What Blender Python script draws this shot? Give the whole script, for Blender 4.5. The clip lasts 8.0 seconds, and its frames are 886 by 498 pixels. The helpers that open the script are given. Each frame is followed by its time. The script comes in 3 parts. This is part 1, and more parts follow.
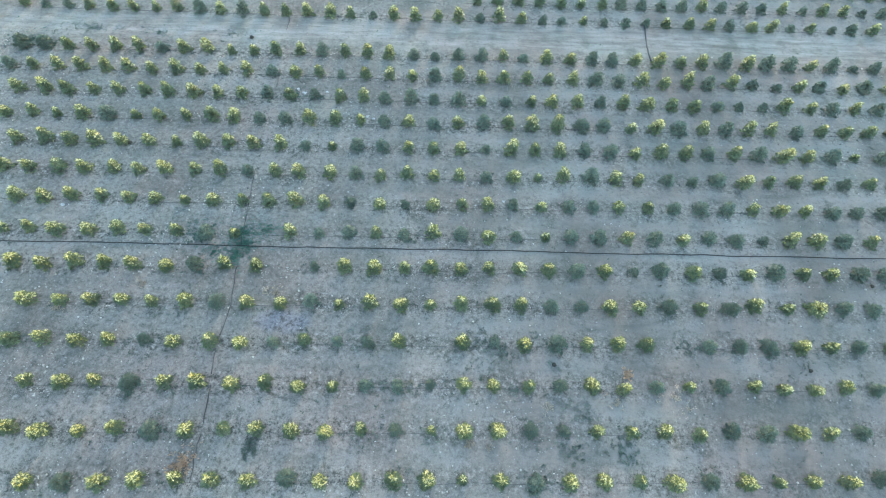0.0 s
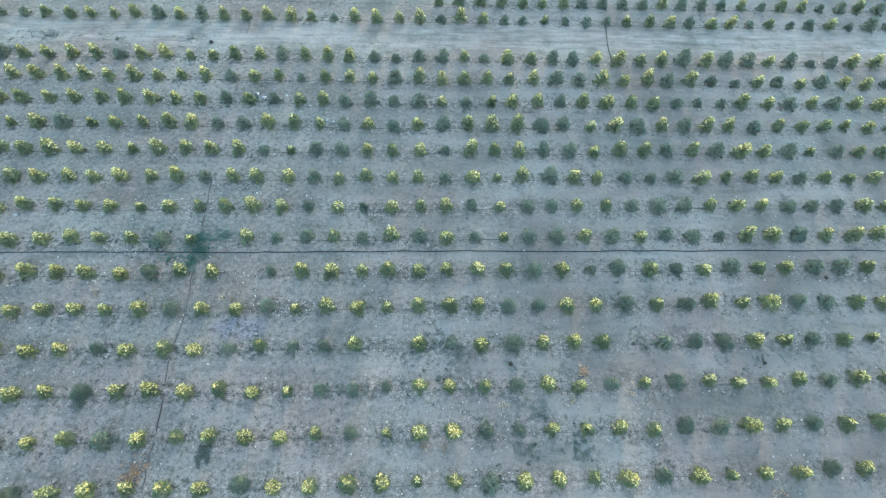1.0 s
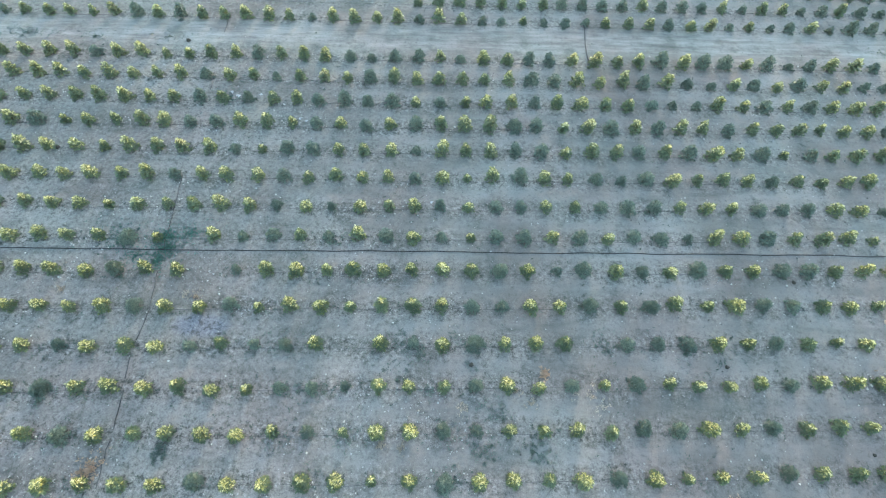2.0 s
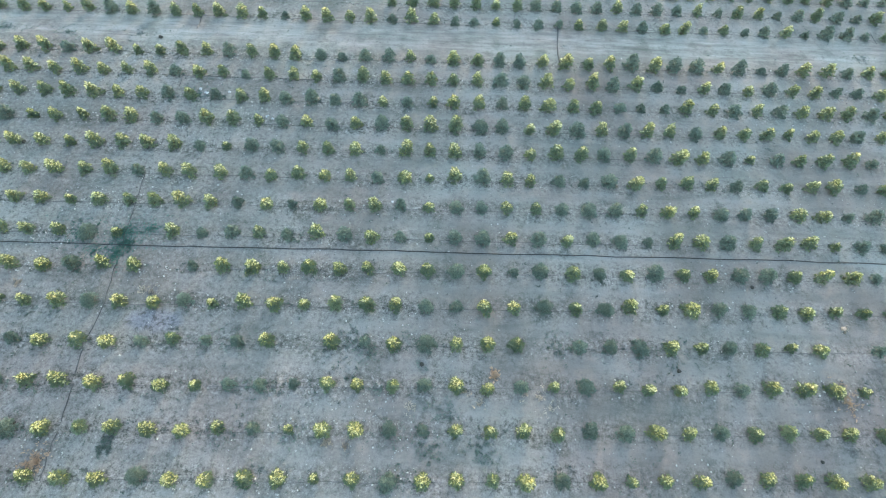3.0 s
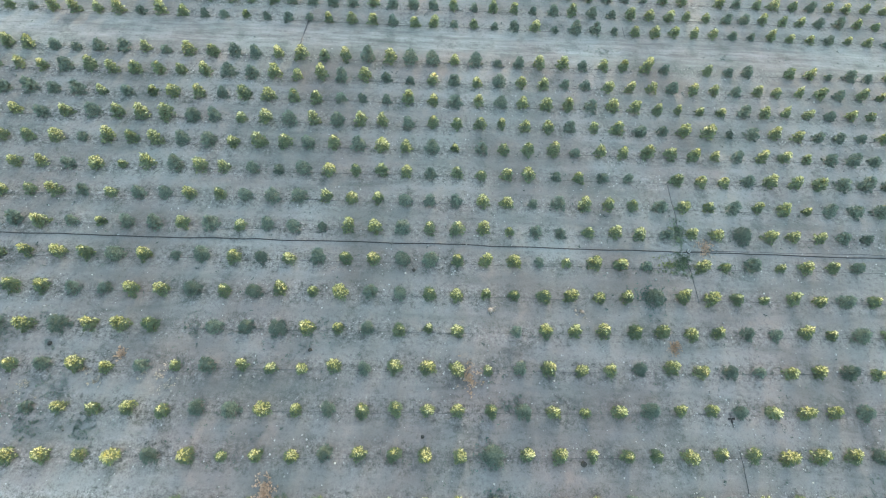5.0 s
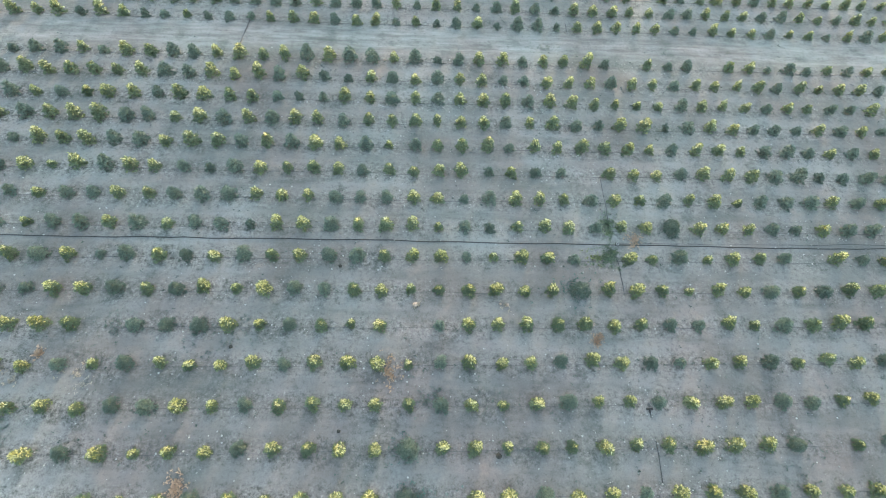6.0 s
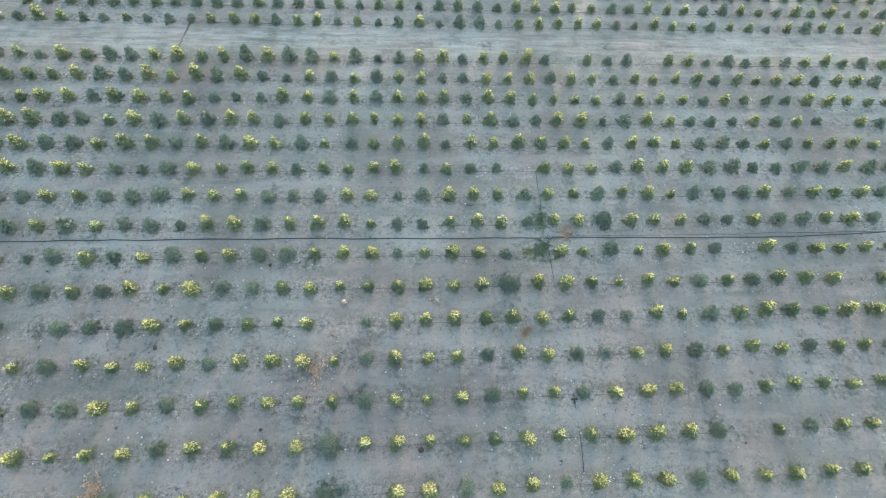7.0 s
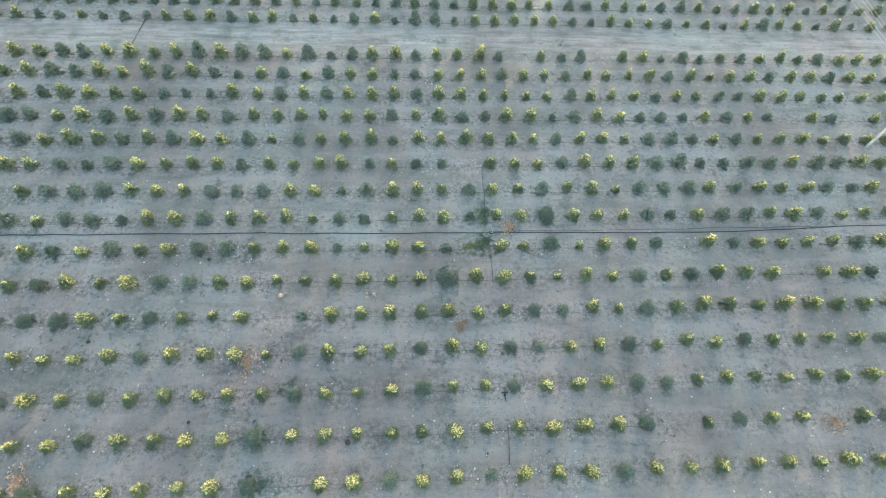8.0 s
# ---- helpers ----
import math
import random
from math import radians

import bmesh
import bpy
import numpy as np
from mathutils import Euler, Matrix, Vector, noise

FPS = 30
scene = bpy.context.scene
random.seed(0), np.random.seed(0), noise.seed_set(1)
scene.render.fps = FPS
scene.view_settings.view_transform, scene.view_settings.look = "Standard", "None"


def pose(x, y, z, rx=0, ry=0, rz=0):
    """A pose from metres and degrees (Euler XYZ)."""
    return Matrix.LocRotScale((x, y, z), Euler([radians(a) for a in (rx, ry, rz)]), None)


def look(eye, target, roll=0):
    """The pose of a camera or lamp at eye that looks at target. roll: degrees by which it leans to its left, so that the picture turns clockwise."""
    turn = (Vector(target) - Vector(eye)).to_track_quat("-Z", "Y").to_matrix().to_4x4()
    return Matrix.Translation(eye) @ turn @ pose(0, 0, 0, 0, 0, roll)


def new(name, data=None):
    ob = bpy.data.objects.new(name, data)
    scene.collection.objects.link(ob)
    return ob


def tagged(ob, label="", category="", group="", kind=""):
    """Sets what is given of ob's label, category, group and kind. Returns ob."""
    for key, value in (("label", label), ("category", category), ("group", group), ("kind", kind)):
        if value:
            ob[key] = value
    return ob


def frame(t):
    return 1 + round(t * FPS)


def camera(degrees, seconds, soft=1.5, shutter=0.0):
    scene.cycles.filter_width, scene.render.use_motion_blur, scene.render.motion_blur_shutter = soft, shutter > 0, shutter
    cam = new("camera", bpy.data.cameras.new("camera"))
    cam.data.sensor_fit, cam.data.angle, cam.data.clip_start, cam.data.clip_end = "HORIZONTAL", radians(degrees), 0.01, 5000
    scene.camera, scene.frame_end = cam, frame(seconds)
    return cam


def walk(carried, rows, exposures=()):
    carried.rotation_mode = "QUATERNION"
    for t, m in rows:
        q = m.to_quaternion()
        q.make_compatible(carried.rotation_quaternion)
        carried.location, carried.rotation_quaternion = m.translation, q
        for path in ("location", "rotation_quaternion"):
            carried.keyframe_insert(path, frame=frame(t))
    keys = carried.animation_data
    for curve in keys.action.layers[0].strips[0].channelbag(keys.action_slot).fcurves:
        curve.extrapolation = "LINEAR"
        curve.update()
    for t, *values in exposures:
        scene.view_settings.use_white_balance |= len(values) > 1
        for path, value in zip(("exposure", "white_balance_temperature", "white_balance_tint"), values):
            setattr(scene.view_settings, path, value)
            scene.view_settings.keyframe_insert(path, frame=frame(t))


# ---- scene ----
cam = camera(82.6, 8.0, 1.05)
PATH = [
    (0, (0.288, -0.921, 30.884), (0.351, 0.05, 29.136), 4.6),
    (0.5, (1.466, -0.923, 30.95), (1.556, 0.05, 29.204), 4.7),
    (1, (2.682, -0.895, 31.028), (2.775, 0.077, 29.282), 4.8),
    (1.5, (4.026, -0.881, 31.108), (4.112, 0.091, 29.362), 4.8),
    (1.7, (4.475, -0.889, 31.13), (4.559, 0.083, 29.383), 4.81),
    (2.8, (7.843, -0.946, 31.292), (7.911, 0.026, 29.545), 4.88),
    (3, (8.516, -0.957, 31.324), (8.581, 0.015, 29.577), 4.9),
    (3.2, (9.159, -0.979, 31.35), (9.223, -0.007, 29.603), 4.94),
    (3.3, (9.467, -0.99, 31.363), (9.53, -0.018, 29.616), 4.96),
    (3.4, (10.586, -1.028, 31.409), (10.646, -0.057, 29.661), 5.02),
    (3.5, (11.866, -1.072, 31.461), (11.923, -0.101, 29.713), 5.1),
    (3.8, (17.329, -1.353, 31.751), (17.385, -0.384, 30.002), 5.5),
    (4, (20.931, -1.666, 31.828), (20.997, -0.689, 30.084), 5.7),
    (4.2, (25.012, -1.867, 32.024), (25.090, -0.890, 30.281), 5.8),
    (4.4, (28.971, -2.218, 32.208), (29.055, -1.235, 30.469), 6.25),
    (4.5, (29.747, -2.271, 32.245), (29.833, -1.288, 30.506), 6.3),
    (4.6, (30.101, -2.302, 32.257), (30.188, -1.319, 30.518), 6.29),
    (4.7, (30.484, -2.335, 32.269), (30.572, -1.352, 30.531), 6.29),
    (5.8, (35.802, -2.799, 32.446), (35.905, -1.812, 30.709), 6.21),
    (6, (36.837, -2.889, 32.48), (36.943, -1.901, 30.744), 6.2),
    (6.5, (39.145, -3.154, 32.515), (39.272, -2.163, 30.783), 6.2),
    (7, (41.446, -3.418, 32.609), (41.576, -2.425, 30.877), 6.0),
    (7.5, (43.72, -3.703, 32.703), (43.848, -2.71, 30.972), 5.9),
    (8, (45.961, -4.011, 32.769), (46.087, -3.018, 31.037), 5.8),
]
EXPOSURES = [(0, 3.22, 6380, 8.5), (3, 3.23, 6570, 10), (4, 3.22, 6770, 10.5), (8, 3.22, 7050, 13)]
walk(cam, [(t, look(eye, target, roll)) for t, eye, target, roll in PATH], EXPOSURES)

# ---- light ----
SUN_AZ, SUN_EL = 17.0, 5.4     # degrees right of +Y, degrees over the horizon
world = bpy.data.worlds.new("sky")
scene.world = world
world.use_nodes = True
wt = world.node_tree
sky = wt.nodes.new("ShaderNodeTexSky")
sky.sky_type, sky.sun_disc = "NISHITA", False
sky.sun_elevation, sky.sun_rotation = radians(SUN_EL), radians(SUN_AZ)
sky.air_density, sky.dust_density, sky.ozone_density = 1.0, 1.0, 1.0
wt.nodes["Background"].inputs["Strength"].default_value = 0.15
wt.links.new(sky.outputs["Color"], wt.nodes["Background"].inputs["Color"])
sun = new("sun", bpy.data.lights.new("sun", "SUN"))
sun.data.energy, sun.data.angle, sun.data.color = 0.62, radians(1.3), (1.0, 0.90, 0.74)
sun.matrix_world = look((0, 0, 60), (-60 * math.sin(radians(SUN_AZ)), -60 * math.cos(radians(SUN_AZ)), 60 - 60 * math.tan(radians(SUN_EL))))


# ---- materials ----
def material(name, rough=0.8, metal=0.0):
    m = bpy.data.materials.new(name)
    m.use_nodes = True
    b = m.node_tree.nodes["Principled BSDF"]
    b.inputs["Roughness"].default_value, b.inputs["Metallic"].default_value = rough, metal
    return m, m.node_tree, b


def node(nt, kind, **values):
    n = nt.nodes.new(kind)
    for key, v in values.items():
        n.inputs[key].default_value = v
    return n


def coords(nt, scale=(1, 1, 1), turn=0.0):
    tc = nt.nodes.new("ShaderNodeTexCoord")
    mp = nt.nodes.new("ShaderNodeMapping")
    mp.inputs["Scale"].default_value = scale
    mp.inputs["Rotation"].default_value = (0, 0, radians(turn))
    nt.links.new(tc.outputs["Object"], mp.inputs["Vector"])
    return mp.outputs["Vector"]


def noise_of(nt, vec, scale, detail=4.0, rough=0.6):
    n = node(nt, "ShaderNodeTexNoise", Scale=scale, Detail=detail, Roughness=rough)
    nt.links.new(vec, n.inputs["Vector"])
    return n.outputs["Fac"]


def ramp(nt, fac, *stops):
    r = nt.nodes.new("ShaderNodeValToRGB")
    while len(r.color_ramp.elements) < len(stops):
        r.color_ramp.elements.new(0.5)
    for e, (at, c) in zip(r.color_ramp.elements, stops):
        e.position, e.color = at, (c, c, c, 1) if isinstance(c, float) else (*c, 1)
    nt.links.new(fac, r.inputs["Fac"])
    return r.outputs["Color"]


def mix(nt, a, b, fac, blend="MIX"):
    m = nt.nodes.new("ShaderNodeMix")
    m.data_type, m.blend_type = "RGBA", blend
    for sock, v in ((m.inputs[0], fac), (m.inputs[6], a), (m.inputs[7], b)):
        if isinstance(v, (int, float)):
            sock.default_value = v
        elif isinstance(v, tuple):
            sock.default_value = (*v, 1)
        else:
            nt.links.new(v, sock)
    return m.outputs[2]


def bump(nt, bsdf, height, strength, distance):
    b = node(nt, "ShaderNodeBump", Strength=strength, Distance=distance)
    nt.links.new(height, b.inputs["Height"])
    nt.links.new(b.outputs["Normal"], bsdf.inputs["Normal"])


def math_node(nt, kind, a, b):
    n = nt.nodes.new("ShaderNodeMath")
    n.operation = kind
    for sock, v in ((n.inputs[0], a), (n.inputs[1], b)):
        if isinstance(v, (int, float)):
            sock.default_value = v
        else:
            nt.links.new(v, sock)
    return n.outputs[0]


def ground_material():
    """Tilled sandy soil: smooth trodden lanes, a rough strip of clods and roots along each row, stains and pale crusts."""
    m, nt, b = material("sandy_soil", 0.95)
    flat, along = coords(nt), coords(nt, (0.22, 1.0, 1.0), 4)
    xyz = nt.nodes.new("ShaderNodeSeparateXYZ")
    nt.links.new(flat, xyz.inputs[0])
    broad = noise_of(nt, flat, 0.10, 4.0, 0.6)
    streak = noise_of(nt, along, 0.6, 5.0, 0.65)
    stain = noise_of(nt, flat, 0.45, 5.0, 0.65)
    clods = noise_of(nt, flat, 3.2, 6.0, 0.75)
    crumbs = noise_of(nt, flat, 9.0, 5.0, 0.8)
    grain = noise_of(nt, flat, 28.0, 3.0, 0.7)
    # distance to the nearest row: 0 on it, 0.5 in the middle of the lane
    row = math_node(nt, "MULTIPLY", math_node(nt, "SUBTRACT", math_node(nt, "SUBTRACT", xyz.outputs[1], 1.40), math_node(nt, "MULTIPLY", xyz.outputs[0], 0.006)), 1 / 2.627)
    row = math_node(nt, "PINGPONG", row, 0.5)
    row = math_node(nt, "ADD", row, math_node(nt, "MULTIPLY", math_node(nt, "SUBTRACT", stain, 0.5), 1.1))
    strip = ramp(nt, row, (0.10, 1.0), (0.46, 0.12))
    strip = mix(nt, strip, ramp(nt, broad, (0.40, 0.45), (0.56, 1.0)), 1.0, "MULTIPLY")
    # the soil is trodden smoother towards the power line
    strip = mix(nt, strip, ramp(nt, math_node(nt, "ADD", math_node(nt, "MULTIPLY", xyz.outputs[0], 0.01), math_node(nt, "MULTIPLY", stain, 0.2)), (0.12, 1.0), (0.5, 0.6)), 1.0, "MULTIPLY")
    # in the older part the lanes are rough as well
    rough_lane = ramp(nt, math_node(nt, "ADD", math_node(nt, "MULTIPLY", xyz.outputs[0], 0.02), math_node(nt, "MULTIPLY", stain, 0.8)), (0.25, 0.42), (0.62, 0.0))
    strip = mix(nt, strip, rough_lane, 1.0, "LIGHTEN")
    # the bare track beyond the last row of the block
    band = math_node(nt, "ABSOLUTE", math_node(nt, "SUBTRACT", math_node(nt, "ADD", xyz.outputs[1], math_node(nt, "MULTIPLY", streak, 2.0)), 39.7), 0.0)
    track = ramp(nt, math_node(nt, "MULTIPLY", band, 0.25), (0.25, 1.0), (0.62, 0.0))
    # wheels have smoothed it and drawn pale and dark lines along it
    strip = mix(nt, strip, (0.0, 0.0, 0.0), ramp(nt, track, (0.0, 0.0), (1.0, 0.85)))
    lines = noise_of(nt, coords(nt, (0.12, 1.0, 1.0), -0.4), 2.2, 5.0, 0.65)
    c = mix(nt, (0.225, 0.217, 0.198), (0.345, 0.335, 0.31), ramp(nt, broad, (0.38, 0.0), (0.62, 1.0)))
    c = mix(nt, c, (0.41, 0.40, 0.375), ramp(nt, streak, (0.52, 0.0), (0.70, 0.45)))
    c = mix(nt, c, (0.15, 0.16, 0.145), ramp(nt, streak, (0.34, 0.55), (0.47, 0.0)))
    c = mix(nt, c, (0.14, 0.155, 0.14), ramp(nt, stain, (0.34, 0.6), (0.46, 0.0)))
    c = mix(nt, c, (0.40, 0.34, 0.29), ramp(nt, stain, (0.56, 0.0), (0.70, 0.5)))
    c = mix(nt, c, mix(nt, (0.30, 0.292, 0.275), (0.40, 0.39, 0.368), ramp(nt, streak, (0.42, 0.0), (0.6, 1.0))), mix(nt, (0.0, 0.0, 0.0), mix(nt, (0.05, 0.05, 0.05), (0.6, 0.6, 0.6), ramp(nt, stain, (0.4, 0.0), (0.58, 1.0))), track))
    c = mix(nt, c, ramp(nt, lines, (0.36, 0.72), (0.5, 1.0), (0.64, 1.22)), mix(nt, (0.0, 0.0, 0.0), (0.8, 0.8, 0.8), track), "MULTIPLY")
    tint = noise_of(nt, coords(nt, (0.7, 1.0, 1.0), 30), 0.19, 3.0, 0.55)
    c = mix(nt, c, (0.93, 1.0, 0.995), ramp(nt, tint, (0.36, 0.9), (0.5, 0.0)), "MULTIPLY")
    c = mix(nt, c, (1.0, 0.925, 0.92), ramp(nt, tint, (0.5, 0.0), (0.62, 0.9)), "MULTIPLY")
    # a bluish mineral stain on one lane
    wide = math_node(nt, "MULTIPLY", math_node(nt, "ADD", xyz.outputs[0], 8.9), 1 / 2.3)
    deep = math_node(nt, "MULTIPLY", math_node(nt, "SUBTRACT", xyz.outputs[1], 10.7), 1 / 0.95)
    blot = math_node(nt, "ADD", math_node(nt, "ADD", math_node(nt, "MULTIPLY", wide, wide), math_node(nt, "MULTIPLY", deep, deep)), math_node(nt, "MULTIPLY", math_node(nt, "SUBTRACT", stain, 0.5), 2.5))
    c = mix(nt, c, mix(nt, (0.255, 0.27, 0.315), (0.10, 0.105, 0.14), ramp(nt, clods, (0.42, 1.0), (0.5, 0.0))), ramp(nt, blot, (0.3, 0.7), (1.0, 0.0)))
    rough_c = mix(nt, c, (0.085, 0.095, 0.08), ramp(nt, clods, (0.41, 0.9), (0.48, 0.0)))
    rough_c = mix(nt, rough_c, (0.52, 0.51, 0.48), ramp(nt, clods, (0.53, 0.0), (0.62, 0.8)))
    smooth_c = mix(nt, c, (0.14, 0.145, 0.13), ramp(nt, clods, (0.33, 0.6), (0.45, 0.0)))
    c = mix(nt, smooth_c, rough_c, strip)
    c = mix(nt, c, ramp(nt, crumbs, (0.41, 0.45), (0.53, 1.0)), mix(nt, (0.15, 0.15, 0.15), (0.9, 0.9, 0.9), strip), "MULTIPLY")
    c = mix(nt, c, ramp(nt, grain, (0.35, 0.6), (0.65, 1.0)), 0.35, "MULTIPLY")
    # colour multiplied browner and darker on the near rows, bluish grey beyond the supply pipe
    beyond = ramp(nt, math_node(nt, "MULTIPLY", math_node(nt, "ADD", xyz.outputs[1], math_node(nt, "MULTIPLY", tint, 16.0)), 0.025), (0.34, 0.0), (0.66, 1.0))
    c = mix(nt, c, mix(nt, (0.862, 0.827, 0.840), (0.919, 0.925, 0.93), beyond), 1.0, "MULTIPLY")
    # the soil colour is paler on the near rows of the older part
    older = math_node(nt, "ADD", math_node(nt, "MULTIPLY", math_node(nt, "ABSOLUTE", math_node(nt, "SUBTRACT", xyz.outputs[0], 3.0), 0.0), 0.02), math_node(nt, "MULTIPLY", xyz.outputs[1], 0.03))
    c = mix(nt, c, ramp(nt, math_node(nt, "ADD", older, math_node(nt, "MULTIPLY", broad, 0.5)), (0.3, 1.27), (0.66, 1.0)), 1.0, "MULTIPLY")
    # a broad patch of darker, slightly bluish soil colour
    wide = math_node(nt, "MULTIPLY", math_node(nt, "SUBTRACT", xyz.outputs[0], 38.0), 1 / 10.0)
    deep = math_node(nt, "MULTIPLY", math_node(nt, "SUBTRACT", xyz.outputs[1], 4.0), 1 / 5.5)
    dark_patch = math_node(nt, "ADD", math_node(nt, "ADD", math_node(nt, "MULTIPLY", wide, wide), math_node(nt, "MULTIPLY", deep, deep)), math_node(nt, "MULTIPLY", math_node(nt, "SUBTRACT", stain, 0.5), 3.0))
    c = mix(nt, c, ramp(nt, dark_patch, (0.2, (0.84, 0.845, 0.86)), (1.2, 1.0)), 1.0, "MULTIPLY")
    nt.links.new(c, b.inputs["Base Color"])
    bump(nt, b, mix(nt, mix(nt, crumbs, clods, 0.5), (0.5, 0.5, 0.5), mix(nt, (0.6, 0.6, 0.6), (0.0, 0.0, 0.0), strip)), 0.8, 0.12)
    return m


def leaf_material(name, low, high, through_light=0.35, vary=0.8):
    m, nt, b = material(name, 0.5)
    info = nt.nodes.new("ShaderNodeObjectInfo")
    geo = nt.nodes.new("ShaderNodeNewGeometry")
    c = mix(nt, low, high, geo.outputs["Random Per Island"])
    c = mix(nt, c, tuple(0.8 * v for v in low), ramp(nt, info.outputs["Random"], (0.2, vary), (0.9, 0.0)))
    nt.links.new(c, b.inputs["Base Color"])
    b.inputs["Specular IOR Level"].default_value = 0.4
    tr = nt.nodes.new("ShaderNodeBsdfTranslucent")
    nt.links.new(c, tr.inputs["Color"])
    sh = node(nt, "ShaderNodeMixShader", Fac=through_light)
    nt.links.new(b.outputs[0], sh.inputs[1])
    nt.links.new(tr.outputs[0], sh.inputs[2])
    nt.links.new(sh.outputs[0], nt.nodes["Material Output"].inputs["Surface"])
    return m


def worn_material(name, low, high, scale, rough=0.7, metal=0.0):
    m, nt, b = material(name, rough, metal)
    v = coords(nt)
    n1, n2 = noise_of(nt, v, scale), noise_of(nt, v, scale * 9)
    c = mix(nt, low, high, ramp(nt, n1, (0.35, 0.0), (0.65, 1.0)))
    c = mix(nt, c, ramp(nt, n2, (0.3, 0.6), (0.7, 1.0)), 0.5, "MULTIPLY")
    nt.links.new(c, b.inputs["Base Color"])
    bump(nt, b, n2, 0.3, 0.01)
    return m


SOIL = ground_material()
LEAF_DARK = leaf_material("dull_green_leaves", (0.107, 0.152, 0.126), (0.22, 0.28, 0.226), 0.15, 0.6)
LEAF_GREEN = leaf_material("green_leaves", (0.105, 0.158, 0.105), (0.24, 0.30, 0.19), 0.25, 0.6)
LEAF_OLIVE = leaf_material("olive_leaves", (0.13, 0.165, 0.075), (0.34, 0.36, 0.16), 0.25, 0.4)
# pale yellow puts the low sun on the shrub tops into leaf colour
LEAF_SUNLIT = leaf_material("sunlit_yellow_green_leaves", (0.42, 0.42, 0.13), (0.95, 0.91, 0.60), 0.25, 0.3)
LEAF_GRASS = leaf_material("bluish_green_weeds", (0.06, 0.16, 0.13), (0.11, 0.24, 0.18), 0.2)
LEAF_WEED = leaf_material("dark_weed_leaves", (0.06, 0.095, 0.078), (0.14, 0.185, 0.15), 0.15)
LEAF_DRY = leaf_material("dry_straw", (0.40, 0.335, 0.265), (0.60, 0.53, 0.43), 0.1)
LEAF_RUST = leaf_material("rusty_brushwood", (0.42, 0.29, 0.20), (0.62, 0.46, 0.34), 0.1)
BARK = worn_material("bark", (0.10, 0.08, 0.06), (0.20, 0.17, 0.13), 9.0, 0.9)
HOSE = worn_material("dusty_black_polyethylene", (0.04, 0.04, 0.042), (0.13, 0.13, 0.13), 1.5, 0.6)
PIPE = worn_material("black_pipe", (0.012, 0.012, 0.014), (0.04, 0.04, 0.042), 1.5, 0.5)
DARK_SOIL = worn_material("dark_damp_soil", (0.035, 0.035, 0.03), (0.08, 0.075, 0.065), 8.0, 0.95)
CRUMB = leaf_material("broken_soil_crust", (0.10, 0.10, 0.09), (0.54, 0.53, 0.50), 0.0, 0.0)
STONE = worn_material("pale_stone", (0.34, 0.33, 0.31), (0.50, 0.48, 0.46), 4.0, 0.9)
CONCRETE = worn_material("weathered_concrete", (0.42, 0.41, 0.39), (0.60, 0.58, 0.55), 1.2, 0.9)
WIRE = worn_material("aluminium_cable", (0.42, 0.42, 0.42), (0.55, 0.55, 0.55), 2.0, 0.5, 0.4)
GREY_PLASTIC = worn_material("grey_plastic", (0.30, 0.31, 0.33), (0.44, 0.45, 0.46), 6.0, 0.5)
TAN_CLAY = worn_material("tan_clay", (0.42, 0.31, 0.24), (0.56, 0.44, 0.36), 5.0, 0.95)
CERAMIC = worn_material("white_ceramic", (0.7, 0.7, 0.68), (0.8, 0.8, 0.78), 6.0, 0.3)
LITTER = worn_material("white_plastic_film", (0.42, 0.44, 0.46), (0.72, 0.72, 0.72), 9.0, 0.5)


# ---- ground ----
def gz(x, y):
    """Height of the soil: gentle swells, low ridges under the rows, ruts in the track."""
    h = 0.05 * noise.noise(Vector((x * 0.12, y * 0.12, 3.1))) + 0.025 * noise.noise(Vector((x * 0.5, y * 0.7, 9.4)))
    if 36.6 < y < 40.8:
        h -= 0.05 * max(0.0, math.cos((y - 37.9) * 3.9)) ** 3
    return h


def mesh_of(name, verts, faces, mats, smooth=False):
    me = bpy.data.meshes.new(name)
    me.from_pydata(verts, [], faces)
    for mt in mats if isinstance(mats, (list, tuple)) else (mats,):
        me.materials.append(mt)
    if smooth:
        me.polygons.foreach_set("use_smooth", [True] * len(me.polygons))
    me.update()
    return me


def part(name, me, parent=None, label=""):
    ob = new(name, me)
    if parent:
        ob.parent = parent
    return tagged(ob, label)


def spread(low, high, step):
    inner = list(np.arange(low, high + 0.01, step))
    return [low - 2400, low - 700, low - 200, low - 60, low - 20, low - 6] + inner + [high + 6, high + 20, high + 60, high + 200, high + 700, high + 2400]


def build_ground():
    xs, ys = spread(-44, 106, 0.5), spread(-8, 52, 0.4)
    verts = [(x, y, gz(x, y)) for y in ys for x in xs]
    w = len(xs)
    faces = [(j * w + i, j * w + i + 1, (j + 1) * w + i + 1, (j + 1) * w + i) for j in range(len(ys) - 1) for i in range(w - 1)]
    tagged(part("ground", mesh_of("ground", verts, faces, SOIL, True)), "bare grey sandy soil of a planted field", "ground", kind="structure")


build_ground()


# ---- shrubs ----
ROW_STEP = 2.627


